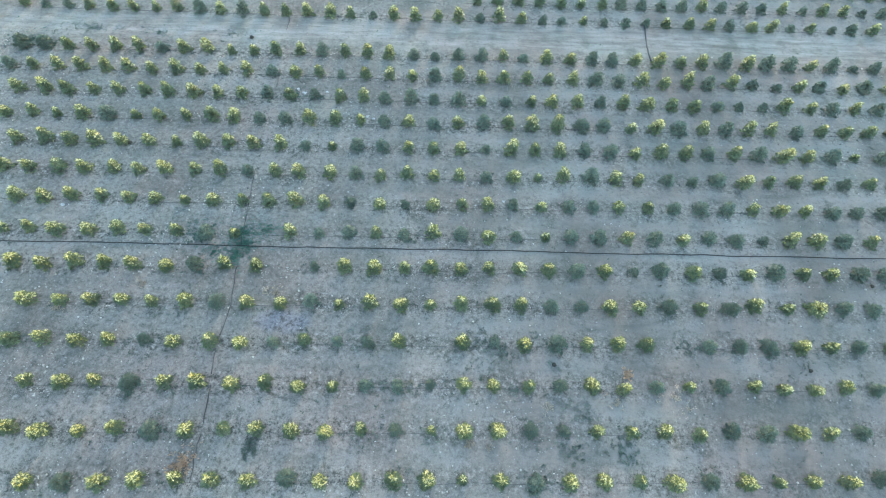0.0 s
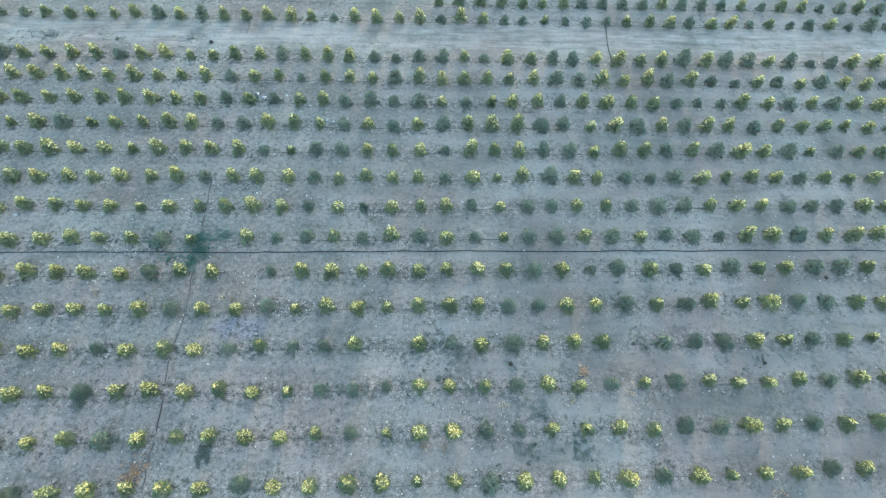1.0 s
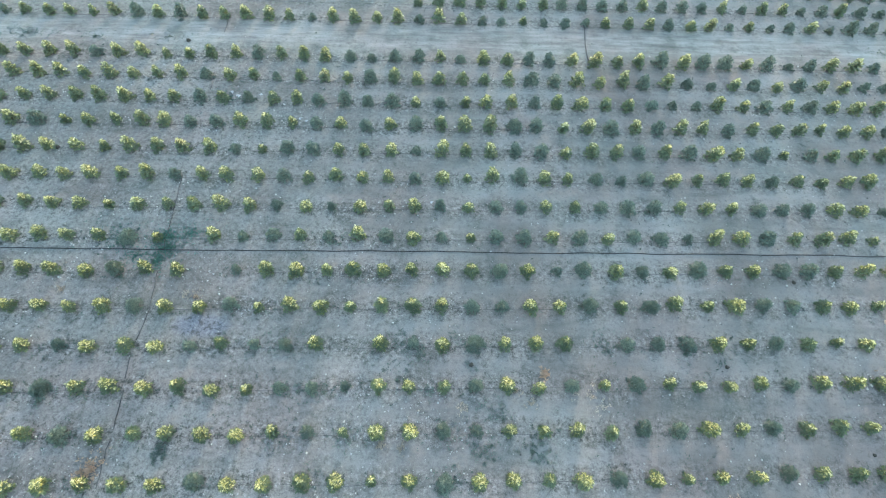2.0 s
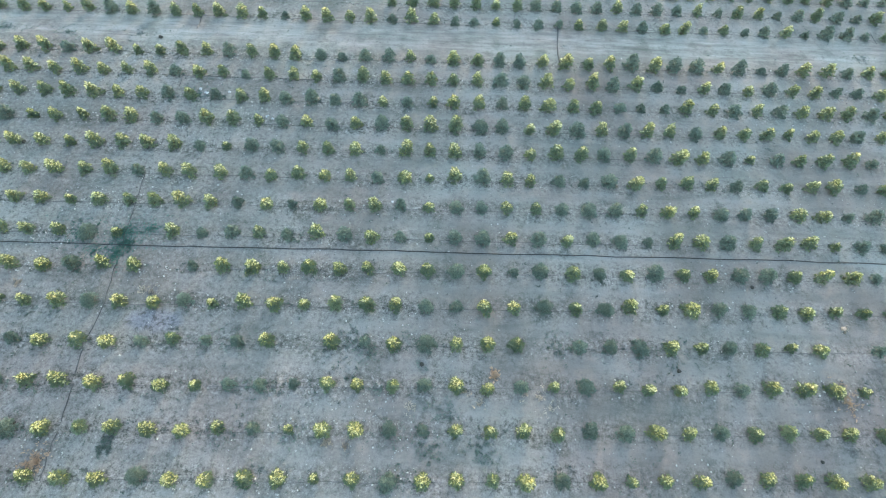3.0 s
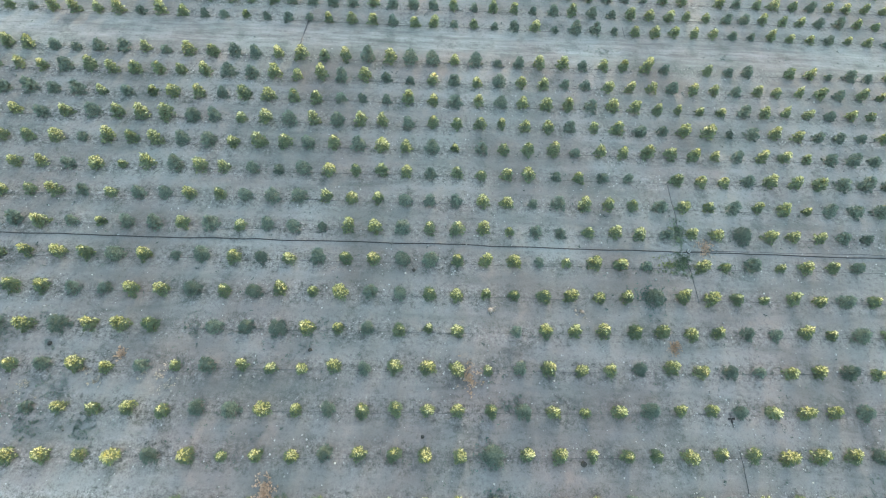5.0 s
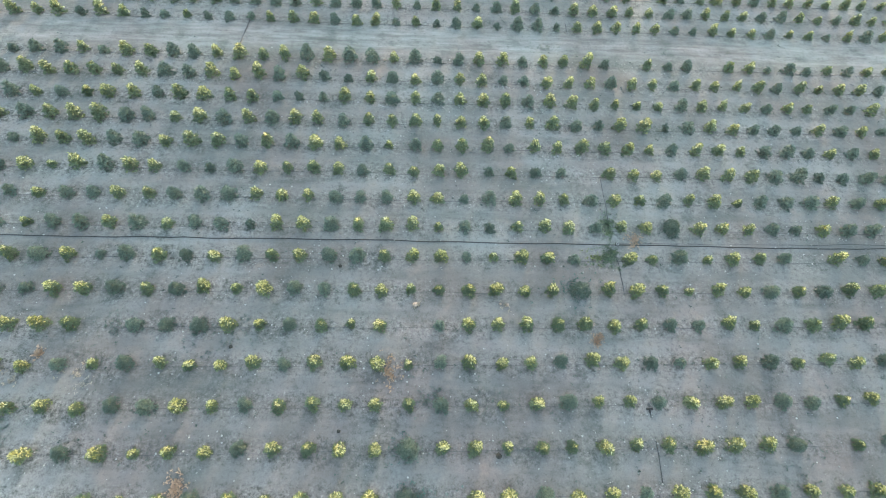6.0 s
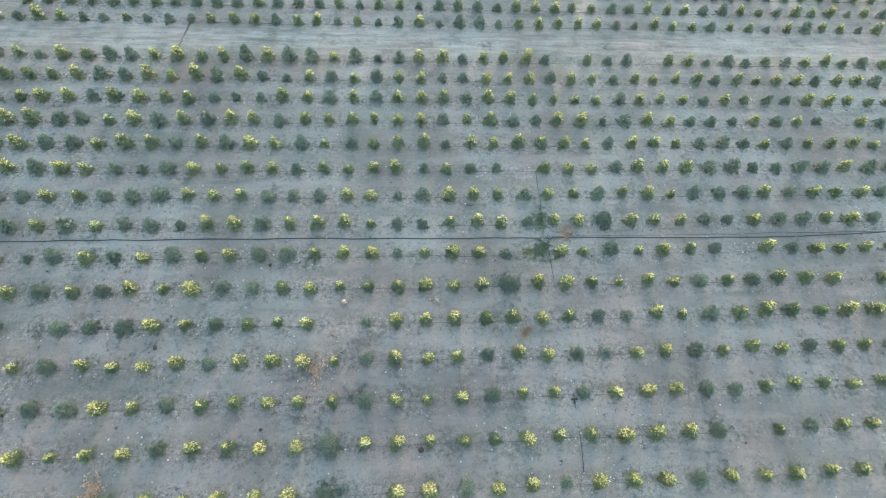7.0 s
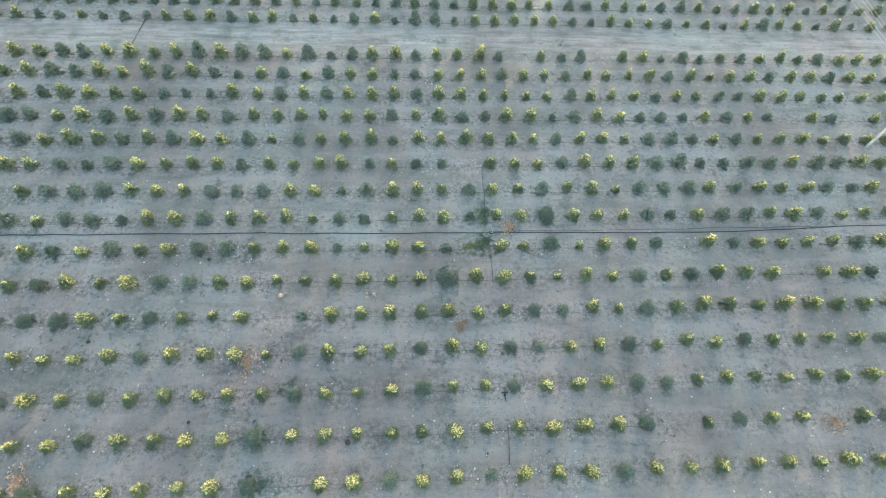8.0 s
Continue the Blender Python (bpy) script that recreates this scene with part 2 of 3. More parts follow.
def tube(points, radii, sides=6):
    """A closed tube along points."""
    verts, faces = [], []
    pts = [Vector(p) for p in points]
    for i, p in enumerate(pts):
        d = (pts[min(i + 1, len(pts) - 1)] - pts[max(i - 1, 0)]).normalized()
        a = d.orthogonal().normalized() if abs(d.z) > 0.9 else Vector((0, 0, 1)).cross(d).normalized()
        b = d.cross(a)
        r = radii[i] if isinstance(radii, (list, tuple)) else radii
        verts += [tuple(p + r * (math.cos(k * math.tau / sides) * a + math.sin(k * math.tau / sides) * b)) for k in range(sides)]
    for i in range(len(pts) - 1):
        for k in range(sides):
            n = (k + 1) % sides
            faces.append((i * sides + k, i * sides + n, (i + 1) * sides + n, (i + 1) * sides + k))
    faces += [tuple(range(sides))[::-1], tuple((len(pts) - 1) * sides + k for k in range(sides))]
    return verts, faces


def joined(pieces):
    verts, faces = [], []
    for v, f in pieces:
        o = len(verts)
        verts += v
        faces += [tuple(i + o for i in q) for q in f]
    return verts, faces


def leaf(at, way, up, long, wide):
    """A leaf folded along its midrib, from its stalk at `at`."""
    way = way.normalized()
    side = way.cross(up)
    side = side.normalized() if side.length > 1e-4 else Vector((1, 0, 0))
    lift = side.cross(way).normalized()
    mid = at + way * long * 0.5
    a, tip = at, at + way * long - lift * long * 0.18
    l, r = mid + side * wide / 2 + lift * wide * 0.25, mid - side * wide / 2 + lift * wide * 0.25
    return [tuple(a), tuple(l), tuple(tip), tuple(r)], [(0, 1, 2), (0, 2, 3)]


def bunch(rng, centre, radius, count, long, flat=0.8, sky=0.5):
    """Leaves round one shoot end, pointing out and up."""
    out = []
    for _ in range(count):
        d = Vector((rng.gauss(0, 1), rng.gauss(0, 1), rng.gauss(0, 1))).normalized()
        d.z *= flat
        at = centre + d * radius * rng.uniform(0.35, 1.0)
        way = (d + Vector((0, 0, sky * rng.uniform(0.2, 1.4))) + Vector((rng.gauss(0, 0.35), rng.gauss(0, 0.35), 0)))
        s = rng.uniform(0.7, 1.25)
        out.append(leaf(at, way, Vector((rng.gauss(0, 0.3), rng.gauss(0, 0.3), 1)), long * s, long * s * 0.56))
    return out


def lobe(rng, centre, out, radius, count, long):
    """A tight knob of leaves at a shoot end: they lie like scales over it, tips out and drooping."""
    made = []
    for i in range(count):
        z = 1 - 1.45 * (i + 0.5) / count
        a, r = i * 2.39996 + rng.uniform(-0.4, 0.4), math.sqrt(max(0.0, 1 - z * z))
        d = (Vector((r * math.cos(a), r * math.sin(a), z)) + out * 0.45).normalized()
        flow = Vector((d.x, d.y, -0.15)) + out * 0.3 + Vector((rng.gauss(0, 0.35), rng.gauss(0, 0.35), rng.gauss(0, 0.3)))
        k = long * rng.uniform(0.75, 1.25)
        made.append(leaf(centre + d * radius * rng.uniform(0.35, 0.9), flow, d + Vector((rng.gauss(0, 0.25), rng.gauss(0, 0.25), 0.2)), k, k * 0.46))
    return made


def shrub_meshes(seed, tall, wide, leaves, lit_share, mats):
    """Stems, a lumpy crown of leaf knobs down to the soil and, where there is any, sunlight coloured into the leaves of
    the upper shoot ends.
    """
    rng = random.Random(seed)
    stems, old, half, lit_tips = [], [], [], []
    lean = Vector((rng.gauss(0, 0.07), rng.gauss(0, 0.07), 0)) * tall
    fork = Vector((0, 0, tall * 0.15))
    stems.append(tube([(0, 0, -0.06), (0, 0, tall * 0.08), tuple(fork)], [0.045, 0.035, 0.03]))
    shoots = max(14, leaves // 18)
    lop = rng.uniform(0, math.tau)
    for i in range(shoots):
        low = (i + rng.uniform(-0.5, 0.5)) / (shoots - 1)
        up = max(0.1, min(1.0, 1 - 0.9 * low))
        a = i * 2.39996 + rng.uniform(-0.35, 0.35)
        reach = wide * 0.5 * rng.uniform(0.70, 1.08) * (1 + 0.12 * math.cos(2 * (a - lop))) * (max(0.0, 1 - up ** 1.5)) ** 0.55
        end = Vector((math.cos(a) * reach, math.sin(a) * reach, tall * up * rng.uniform(0.90, 1.04) - 0.06)) + lean * up
        mid = fork.lerp(end, 0.55) + Vector((0, 0, 0.05))
        stems.append(tube([tuple(fork), tuple(mid), tuple(end)], [0.02, 0.014, 0.007], 4))
        out = Vector((math.cos(a) * (1 - up), math.sin(a) * (1 - up), up))
        size = rng.uniform(0.075, 0.115) * (0.7 + 0.3 * wide)
        sunny = up + 0.46 * math.sin(a) * min(1.0, 2 * (1 - up))    # low sun put into leaf colour, thickest on the sun's side
        catches_sun = sunny > 1 - lit_share * rng.uniform(0.8, 1.2)
        knob = lobe(rng, end, out, size, 15, 0.18 if catches_sun else 0.185)    # from its top down
        if catches_sun:
            tips = rng.randint(4, 8) if sunny > 1 - (0.75 * lit_share - 0.10) else rng.randint(0, 2)
            lit_tips += knob[:tips]
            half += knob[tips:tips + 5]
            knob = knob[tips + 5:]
        for one in knob:
            (half if rng.random() < 0.3 * lit_share else old).append(one)
        old += bunch(rng, fork.lerp(end, 0.66), size * 1.4, 8, 0.17, 0.9, 0.3)
    v, f = joined(old)
    made = [("stem", mesh_of("stem", *joined(stems), BARK)), ("crown", mesh_of("crown", v, f, mats[0]))]
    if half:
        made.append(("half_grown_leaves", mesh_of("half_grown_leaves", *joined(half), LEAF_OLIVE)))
    if lit_tips:
        made.append(("young_leaves", mesh_of("young_leaves", *joined(lit_tips), mats[1])))
    return made


# letter: height, width, leaves, share of shoots coloured as sunlit, leaf materials, label
# from Y down to d, sunlit to shaded shrubs are told by leaf colour
KINDS = {
    "Y": (1.16, 0.86, 480, 0.68, (LEAF_GREEN, LEAF_SUNLIT), "bushy shrub with its top coloured bright sunlit yellow on bare soil"),
    "y": (1.11, 0.80, 450, 0.50, (LEAF_GREEN, LEAF_SUNLIT), "bushy green shrub with leaf tips coloured sunlit yellow-green on bare soil"),
    "g": (1.06, 0.82, 450, 0.16, (LEAF_GREEN, LEAF_SUNLIT), "green bushy shrub with few leaves coloured as sunlit on bare soil"),
    "d": (1.06, 0.93, 500, 0.0, (LEAF_DARK, LEAF_SUNLIT), "dull dark green bushy shrub on bare soil"),
    "s": (0.84, 0.60, 280, 0.42, (LEAF_GREEN, LEAF_SUNLIT), "small stunted green shrub on bare soil"),
    "t": (0.76, 0.66, 240, 0.0, (LEAF_DARK, LEAF_SUNLIT), "small thin dull green shrub on bare soil"),
    "w": (0.90, 1.25, 600, 0.0, (LEAF_DARK, LEAF_SUNLIT), "wide low dark green shrub overgrown with weeds"),
}
VARIANTS = 9
SHRUBS = {}
for letter, (tall, wide, leaves, lit_share, mats, label) in KINDS.items():
    SHRUBS[letter] = [shrub_meshes(100 * ord(letter) + k, tall * (0.92 + 0.02 * k), wide * (0.92 + 0.02 * ((k * 4) % 9)), leaves, lit_share, mats) for k in range(VARIANTS)]

# The planting plan: each row from the near edge of the field, its first place in the lattice and a letter a place.
PLAN = [
    (-1, 9, "gyydgyyYYw.YYdYYtYyYdYyyyysYY"),
    (0, -11, "YdyYYgydYygYsywYYgYdysyYdygYYwyysggYsgYYyd.gtyy.gd"),
    (1, -12, "yYYywYgyyYstsYYdtYsYgddYYdggYYgdYsydyYdyYYddgygyYgyy"),
    (2, -12, "YyYwyyYgystdtyYgdYYdsdYyYydyYYsdYYydYYdtYYdggYdggYYd"),
    (3, -13, "gyYYtYgYtgtty.ytydyyg.ddwysdgsy.tyYyggYgttysdgyggYYggy"),
    (4, -13, "YYyysYdyYdsyysggydtyydgdYsYddgYsggYyywyYgsyydgdygY.yYd"),
    (5, -14, "YYyYyYdyY.tyyygyyygdytdgdydgyddgYYtsYyt.Ygdsygd.YtYysydy"),
    (6, -15, "yyyYYysws.ytdgtydytsddydyddtYYdggYsdtgYydYYwyyYdtyddgydyyg"),
    (7, -15, "YYyyyYsyggyytYtYgytyddygdddyYsdddYYtdYygdYsdyysdddydygYdtyd"),
    (8, -16, "yygYYyYyytyyYdggyydYsydyydtdYggYtggyytstt.gyydYygddtdddyddYg"),
    (9, -16, "yggyYYsyyyytsddygYtYgyddyggdgdYYdsdgggtyyggysdYyydddydygYygYy"),
    (10, -17, "yysYdsysgYddygsdYdydgygwdyYdydYydgggsYydygdtYYtdYydddydyt.Yd.yy"),
    (11, -17, "yygyyggyYydgtgyddddydsyytgYggtttysdydYYgdYygssydyyYdygddYYygsYY"),
    (12, -18, "dgyyyyyyYyydygtgYsdgygggyddYYydyttydydyYtdYYYdyydgyygdgsyYdyydyYg"),
    (13, -18, "wwgyyydyYssgydgyYdtddytYgddYYgydYddYdtdyYdyyYt.gdd.gytddgtyygdyyyg"),
    (15, -19, "gttggysgdydggyYstyyyytyyttstttsgydsYtgtdytddtgyyyydtyyydsgtydyytgtyg"),
    (16, 2, "gggggygddddydddytgytdgdtgyygyddygyddygdgyytydsgd"),
    # rows 17 to 20, mostly out of view, are added to shade the rows before
    (17, -22, "sg.g..tdYdytYyygdyddysyY.ydgydyyyssdyyYYyyyyggydttyy.ydgYgdyygyggssYst.gyggg"),
    (18, -22, "d.gydd.yYgY.gdYddgdsYdY.ysyyydgdgdgdys.ggYdyygdsgygg.dygtggyyty..gdy.YysddYy"),
    (19, -22, ".sggdtdyYtYdgyy.sytdyydgyYdgydsyddd..gdggddyyddytdgyydgdddgyg.stYggd.tgdg..g"),
    (20, -22, "gtysYddggtgdgdttgggtg.dgy.dggdydyygdg.y.t.dyssdtdgsdtg.Yyysdstyytyt.YdyyYyyg"),
]


SINGLE_ROWS = 5     # rows up to here stand as single things, the rest of the tall shrubs as one mass
PART_LABELS = {"young_leaves": "bright pale yellow leaves coloured as sunlit", "half_grown_leaves": "olive yellow-green leaves coloured as half sunlit"}
NAMES = {"s": "sapling", "t": "sapling", "w": "weedy_bush"}


def lattice(row, n):
    x = 0.66 + 1.983 * n + 0.0005 * n * n
    x += min(0.0006 * max(0.0, x - 42) ** 2, 0.5) * max(0.0, 1 - row / 9)    # the near rows are set a little wider
    return x, 1.40 + ROW_STEP * row + 0.006 * x


def plant(letter, place, variant):
    name = NAMES.get(letter, "shrub")
    thing = new(name)
    thing.matrix_world = place
    tagged(thing, KINDS[letter][5], name.replace("_", " "), name.replace("_", " ") + " plants in rows")
    made = {}
    for part_name, me in SHRUBS[letter][variant]:
        made[part_name] = part(part_name, me, made.get("crown", thing), PART_LABELS.get(part_name, ""))


def mass(name, planted, label, category):
    """Many plants joined into one mesh."""
    mats, blocks, cache = [], [], {}
    for letter, place, variant in planted:
        for _, me in SHRUBS[letter][variant]:
            if me.name not in cache:
                co = np.empty(len(me.vertices) * 3, np.float32)
                me.vertices.foreach_get("co", co)
                loops, sizes = np.empty(len(me.loops), np.int32), np.empty(len(me.polygons), np.int32)
                me.loops.foreach_get("vertex_index", loops)
                me.polygons.foreach_get("loop_total", sizes)
                if me.materials[0] not in mats:
                    mats.append(me.materials[0])
                cache[me.name] = co.reshape(-1, 3), loops, sizes, mats.index(me.materials[0])
            co, loops, sizes, slot = cache[me.name]
            m = np.array(place)
            blocks.append((co @ m[:3, :3].T + m[:3, 3], loops, sizes, slot))
    starts = np.cumsum([0] + [len(b[0]) for b in blocks])
    co = np.concatenate([b[0] for b in blocks])
    loops = np.concatenate([b[1] + o for b, o in zip(blocks, starts)])
    sizes = np.concatenate([b[2] for b in blocks])
    slots = np.concatenate([np.full(len(b[2]), b[3], np.int32) for b in blocks])
    me = bpy.data.meshes.new(name)
    me.vertices.add(len(co))
    me.vertices.foreach_set("co", co.astype(np.float32).ravel())
    me.loops.add(len(loops))
    me.loops.foreach_set("vertex_index", loops.astype(np.int32))
    me.polygons.add(len(sizes))
    me.polygons.foreach_set("loop_start", np.concatenate(([0], np.cumsum(sizes)[:-1])).astype(np.int32))
    for mt in mats:
        me.materials.append(mt)
    me.polygons.foreach_set("material_index", slots)
    me.update(calc_edges=True)
    tagged(part(name, me), label, category, kind="stuff")


def build_shrubs():
    rng, rest = random.Random(7), []
    for row, first, letters in PLAN:
        for k, letter in enumerate(letters):
            if letter == ".":
                continue
            x, y = lattice(row, first + k)
            x, y, s = x + rng.gauss(0, 0.06), y + rng.gauss(0, 0.06), rng.uniform(0.87, 1.13) * (1.0 if row > 7 else 0.87 if row < 3 else 0.95) * (1.06 if row > 8 and 8 < x < 34 else 0.92 if row > 8 and x > 58 else 1.0)
            place = pose(x, y, gz(x, y), 0, 0, rng.uniform(-65, 40)) @ Matrix.Diagonal((s, s, s * rng.uniform(0.92, 1.08), 1))
            variant = rng.randrange(VARIANTS)
            if row <= SINGLE_ROWS or letter in NAMES:
                plant(letter, place, variant)
            else:
                rest.append((letter, place, variant))
    mass("shrubs", rest, "rows of bushy green shrubs, many with tops coloured sunlit yellow", "shrubs")


build_shrubs()


# ---- irrigation ----
def hose(name, points, radius, label, category, step=1.0, wander=0.03, seed=1, buried=(), dusted=False):
    """A hose that lies on the soil along a line from point to point, under the soil within the ranges of y in buried."""
    rng = random.Random(seed)
    pts = []
    for (x0, y0), (x1, y1) in zip(points, points[1:]):
        n = max(2, int(math.hypot(x1 - x0, y1 - y0) / step))
        for i in range(n + (1 if (x1, y1) == points[-1] else 0)):
            x, y = x0 + (x1 - x0) * i / n, y0 + (y1 - y0) * i / n
            k = wander * 2 * noise.noise(Vector((x * 0.35, y * 0.35, seed * 7.7))) + rng.gauss(0, wander * 0.25)
            if abs(x1 - x0) > abs(y1 - y0):
                y += k
            else:
                x += k
            deep = 0.2 if any(a < y < b for a, b in buried) else 0.0
            if dusted:
                deep += 2.4 * radius * max(0.0, 0.1 + noise.noise(Vector((x * 0.16, y * 2.1, seed * 1.3))))
            pts.append((x, y, gz(x, y) + radius * 0.6 - deep))
    return tagged(part(name, mesh_of(name, *tube(pts, radius, 6), HOSE if dusted or category == "branch pipe" else PIPE, True)), label, category)


for row in range(-1, 21):
    if row != 14:
        tagged(hose("drip_hose", [(-44, lattice(row, -22)[1] - 0.1), (106, lattice(row, 53)[1] - 0.1)], 0.011, "thin dusty black drip hose lying along a row of shrubs", "hose", 0.8, 0.06, row + 40, (), True), group="drip hoses")
hose("supply_pipe", [(-60, 16.0), (20, 16.22), (36, 16.26), (52, 16.15), (71, 16.12), (76.4, 16.37), (82, 16.63), (120, 17.6)], 0.036, "black supply pipe lying across the field", "pipe", 1.0, 0.04, 3)
hose("feeder_hose", [(52.3, 16.28), (67, 16.44), (70.3, 16.54), (74, 16.5), (81, 16.62)], 0.02, "thin dusty feeder hose half buried beside the supply pipe", "hose", 0.8, 0.05, 9, (), True)
hose("branch_pipe", [(-12.45, 1.2), (-12.5, 4.0), (-12.5, 8.5), (-12.55, 14.2), (-12.75, 21.2), (-12.6, 32.3), (-12.9, 41.5)], 0.031, "dusty black branch pipe lying half buried across the rows", "branch pipe", 0.4, 0.10, 5, ((3.7, 4.4), (6.6, 7.0), (8.9, 9.5), (15.0, 16.0), (22.8, 31.2), (33.6, 38.6)))
# no pipe here: a dark tube stands for the shade in a groove
hose("branch_pipe", [(20.2, 35.9), (20.1, 37.2), (20.45, 41.2)], 0.06, "half-buried dark tube drawn for a shaded groove across the bare track", "pipe", 0.4, 0.05, 6, (), True)
hose("branch_pipe", [(51.75, -0.4), (51.93, 1.3), (51.95, 2.3), (51.9, 12.1), (51.95, 14.4), (51.75, 18.0), (51.85, 22.4), (51.6, 42.2)], 0.024, "dusty black branch pipe lying half buried across the rows", "branch pipe", 0.4, 0.05, 8, ((2.4, 3.2), (4.6, 12.0), (15.9, 17.5), (22.4, 40.5)))


# ---- weeds, litter, stones ----
def tuft(rng, x, y, size, blades):
    out = []
    for _ in range(blades):
        a = rng.uniform(0, math.tau)
        d = Vector((math.cos(a), math.sin(a), rng.uniform(0.3, 1.3)))
        at = Vector((x + math.cos(a) * size * 0.2, y + math.sin(a) * size * 0.2, gz(x, y) - 0.01))
        k = size * rng.uniform(0.6, 1.2)
        out.append(leaf(at, d, Vector((0, 0, 1)), k, k * 0.42))
    return out


def weed_patch(x, y, radius, count, mat, name, label, seed, size=0.16, stretch=1.0, loose=False):
    rng, out = random.Random(seed), []
    for _ in range(count):
        a, r = rng.uniform(0, math.tau), radius * (1.25 * rng.random() ** 0.6 if loose else abs(rng.gauss(0, 0.6)))
        if loose and noise.noise(Vector((x + math.cos(a) * r * stretch, y + math.sin(a) * r, seed)) * 2.6) < -0.05:
            continue
        out += tuft(rng, x + math.cos(a) * r * stretch, y + math.sin(a) * r, size * rng.uniform(0.5, 1.2), 5)
    tagged(part(name, mesh_of(name, *joined(out), mat)), label, "weeds", kind="stuff")


for k, (x, y, r, n, st) in enumerate(((-12.7, 17.1, 1.1, 300, 1.1), (-12.4, 16.2, 1.0, 260, 1.0), (-12.8, 15.3, 0.9, 200, 0.8), (-15.7, 17.1, 1.5, 260, 1.5), (-14.3, 15.6, 1.0, 120, 1.2), (-11.0, 17.5, 1.2, 140, 1.2), 
                                      (48.3, 12.5, 1.4, 240, 1.3), (36.4, 1.6, 0.9, 90, 1.0), (37.0, -1.1, 1.0, 90, 1.4), (-10.8, 30.5, 1.3, 120, 1.5), (-34.6, 36.0, 1.3, 300, 2.0))):
    weed_patch(x, y, r * 1.1, n, LEAF_GRASS, "weed_patch", "patch of low bluish-green weeds on bare soil", 500 + k, 0.11, st)
for k, (x, y, r, n, st) in enumerate(((51.7, 18.1, 0.8, 150, 1.0), (51.6, 17.2, 0.6, 90, 1.0), (51.6, 15.5, 0.7, 130, 1.0), (51.2, 14.9, 0.9, 170, 1.2), (50.4, 15.0, 0.7, 60, 1.7), (48.6, 14.6, 0.6, 25, 1.5))):
    weed_patch(x, y, r, n, LEAF_OLIVE if k == 4 else LEAF_GREEN, "weed_patch", "patch of low green weeds round a pipe junction", 560 + k, 0.15, st)
for k, (x, y, r, n, st) in enumerate(((-13.1, 2.2, 0.7, 110, 1.0), (12.95, 7.5, 0.28, 60, 1.0), (11.9, 5.8, 0.3, 25, 1.0), (7.8, 5.5, 0.4, 30, 0.6), (2.9, 3.4, 0.35, 30, 0.7), (4.1, 3.2, 0.35, 25, 0.8), (-18.3, 13.1, 0.35, 25, 1.2), (-10.3, 12.8, 0.3, 25, 0.8), (15.5, 6.2, 0.6, 30, 1.6), (16.4, 5.5, 0.5, 25, 1.5), (23.3, -0.5, 0.7, 60, 0.8), (37.0, 11.1, 0.25, 25, 1.0), (43.2, 11.1, 0.3, 25, 1.5), (11.0, 6.5, 0.4, 30, 1.0), (-9.6, 12.6, 0.4, 40, 1.0), (-23.2, 11.3, 0.45, 40, 1.0), (73.2, 1.3, 0.6, 80, 1.2), (35.2, 6.3, 0.8, 90, 0.8), (53.6, 16.6, 0.6, 70, 1.0), (49.3, 8.6, 0.6, 60, 0.6), (23.4, -0.4, 0.7, 70, 0.8))):
    weed_patch(x, y, r * 1.2, n * 5 // 8, LEAF_RUST if n > 59 else LEAF_DRY, "dry_brush", "patch of dry orange-brown brushwood on bare soil" if n > 59 else "scatter of dry straw-coloured brush on bare soil", 700 + k, 0.15 if n < 50 else 0.2, st)


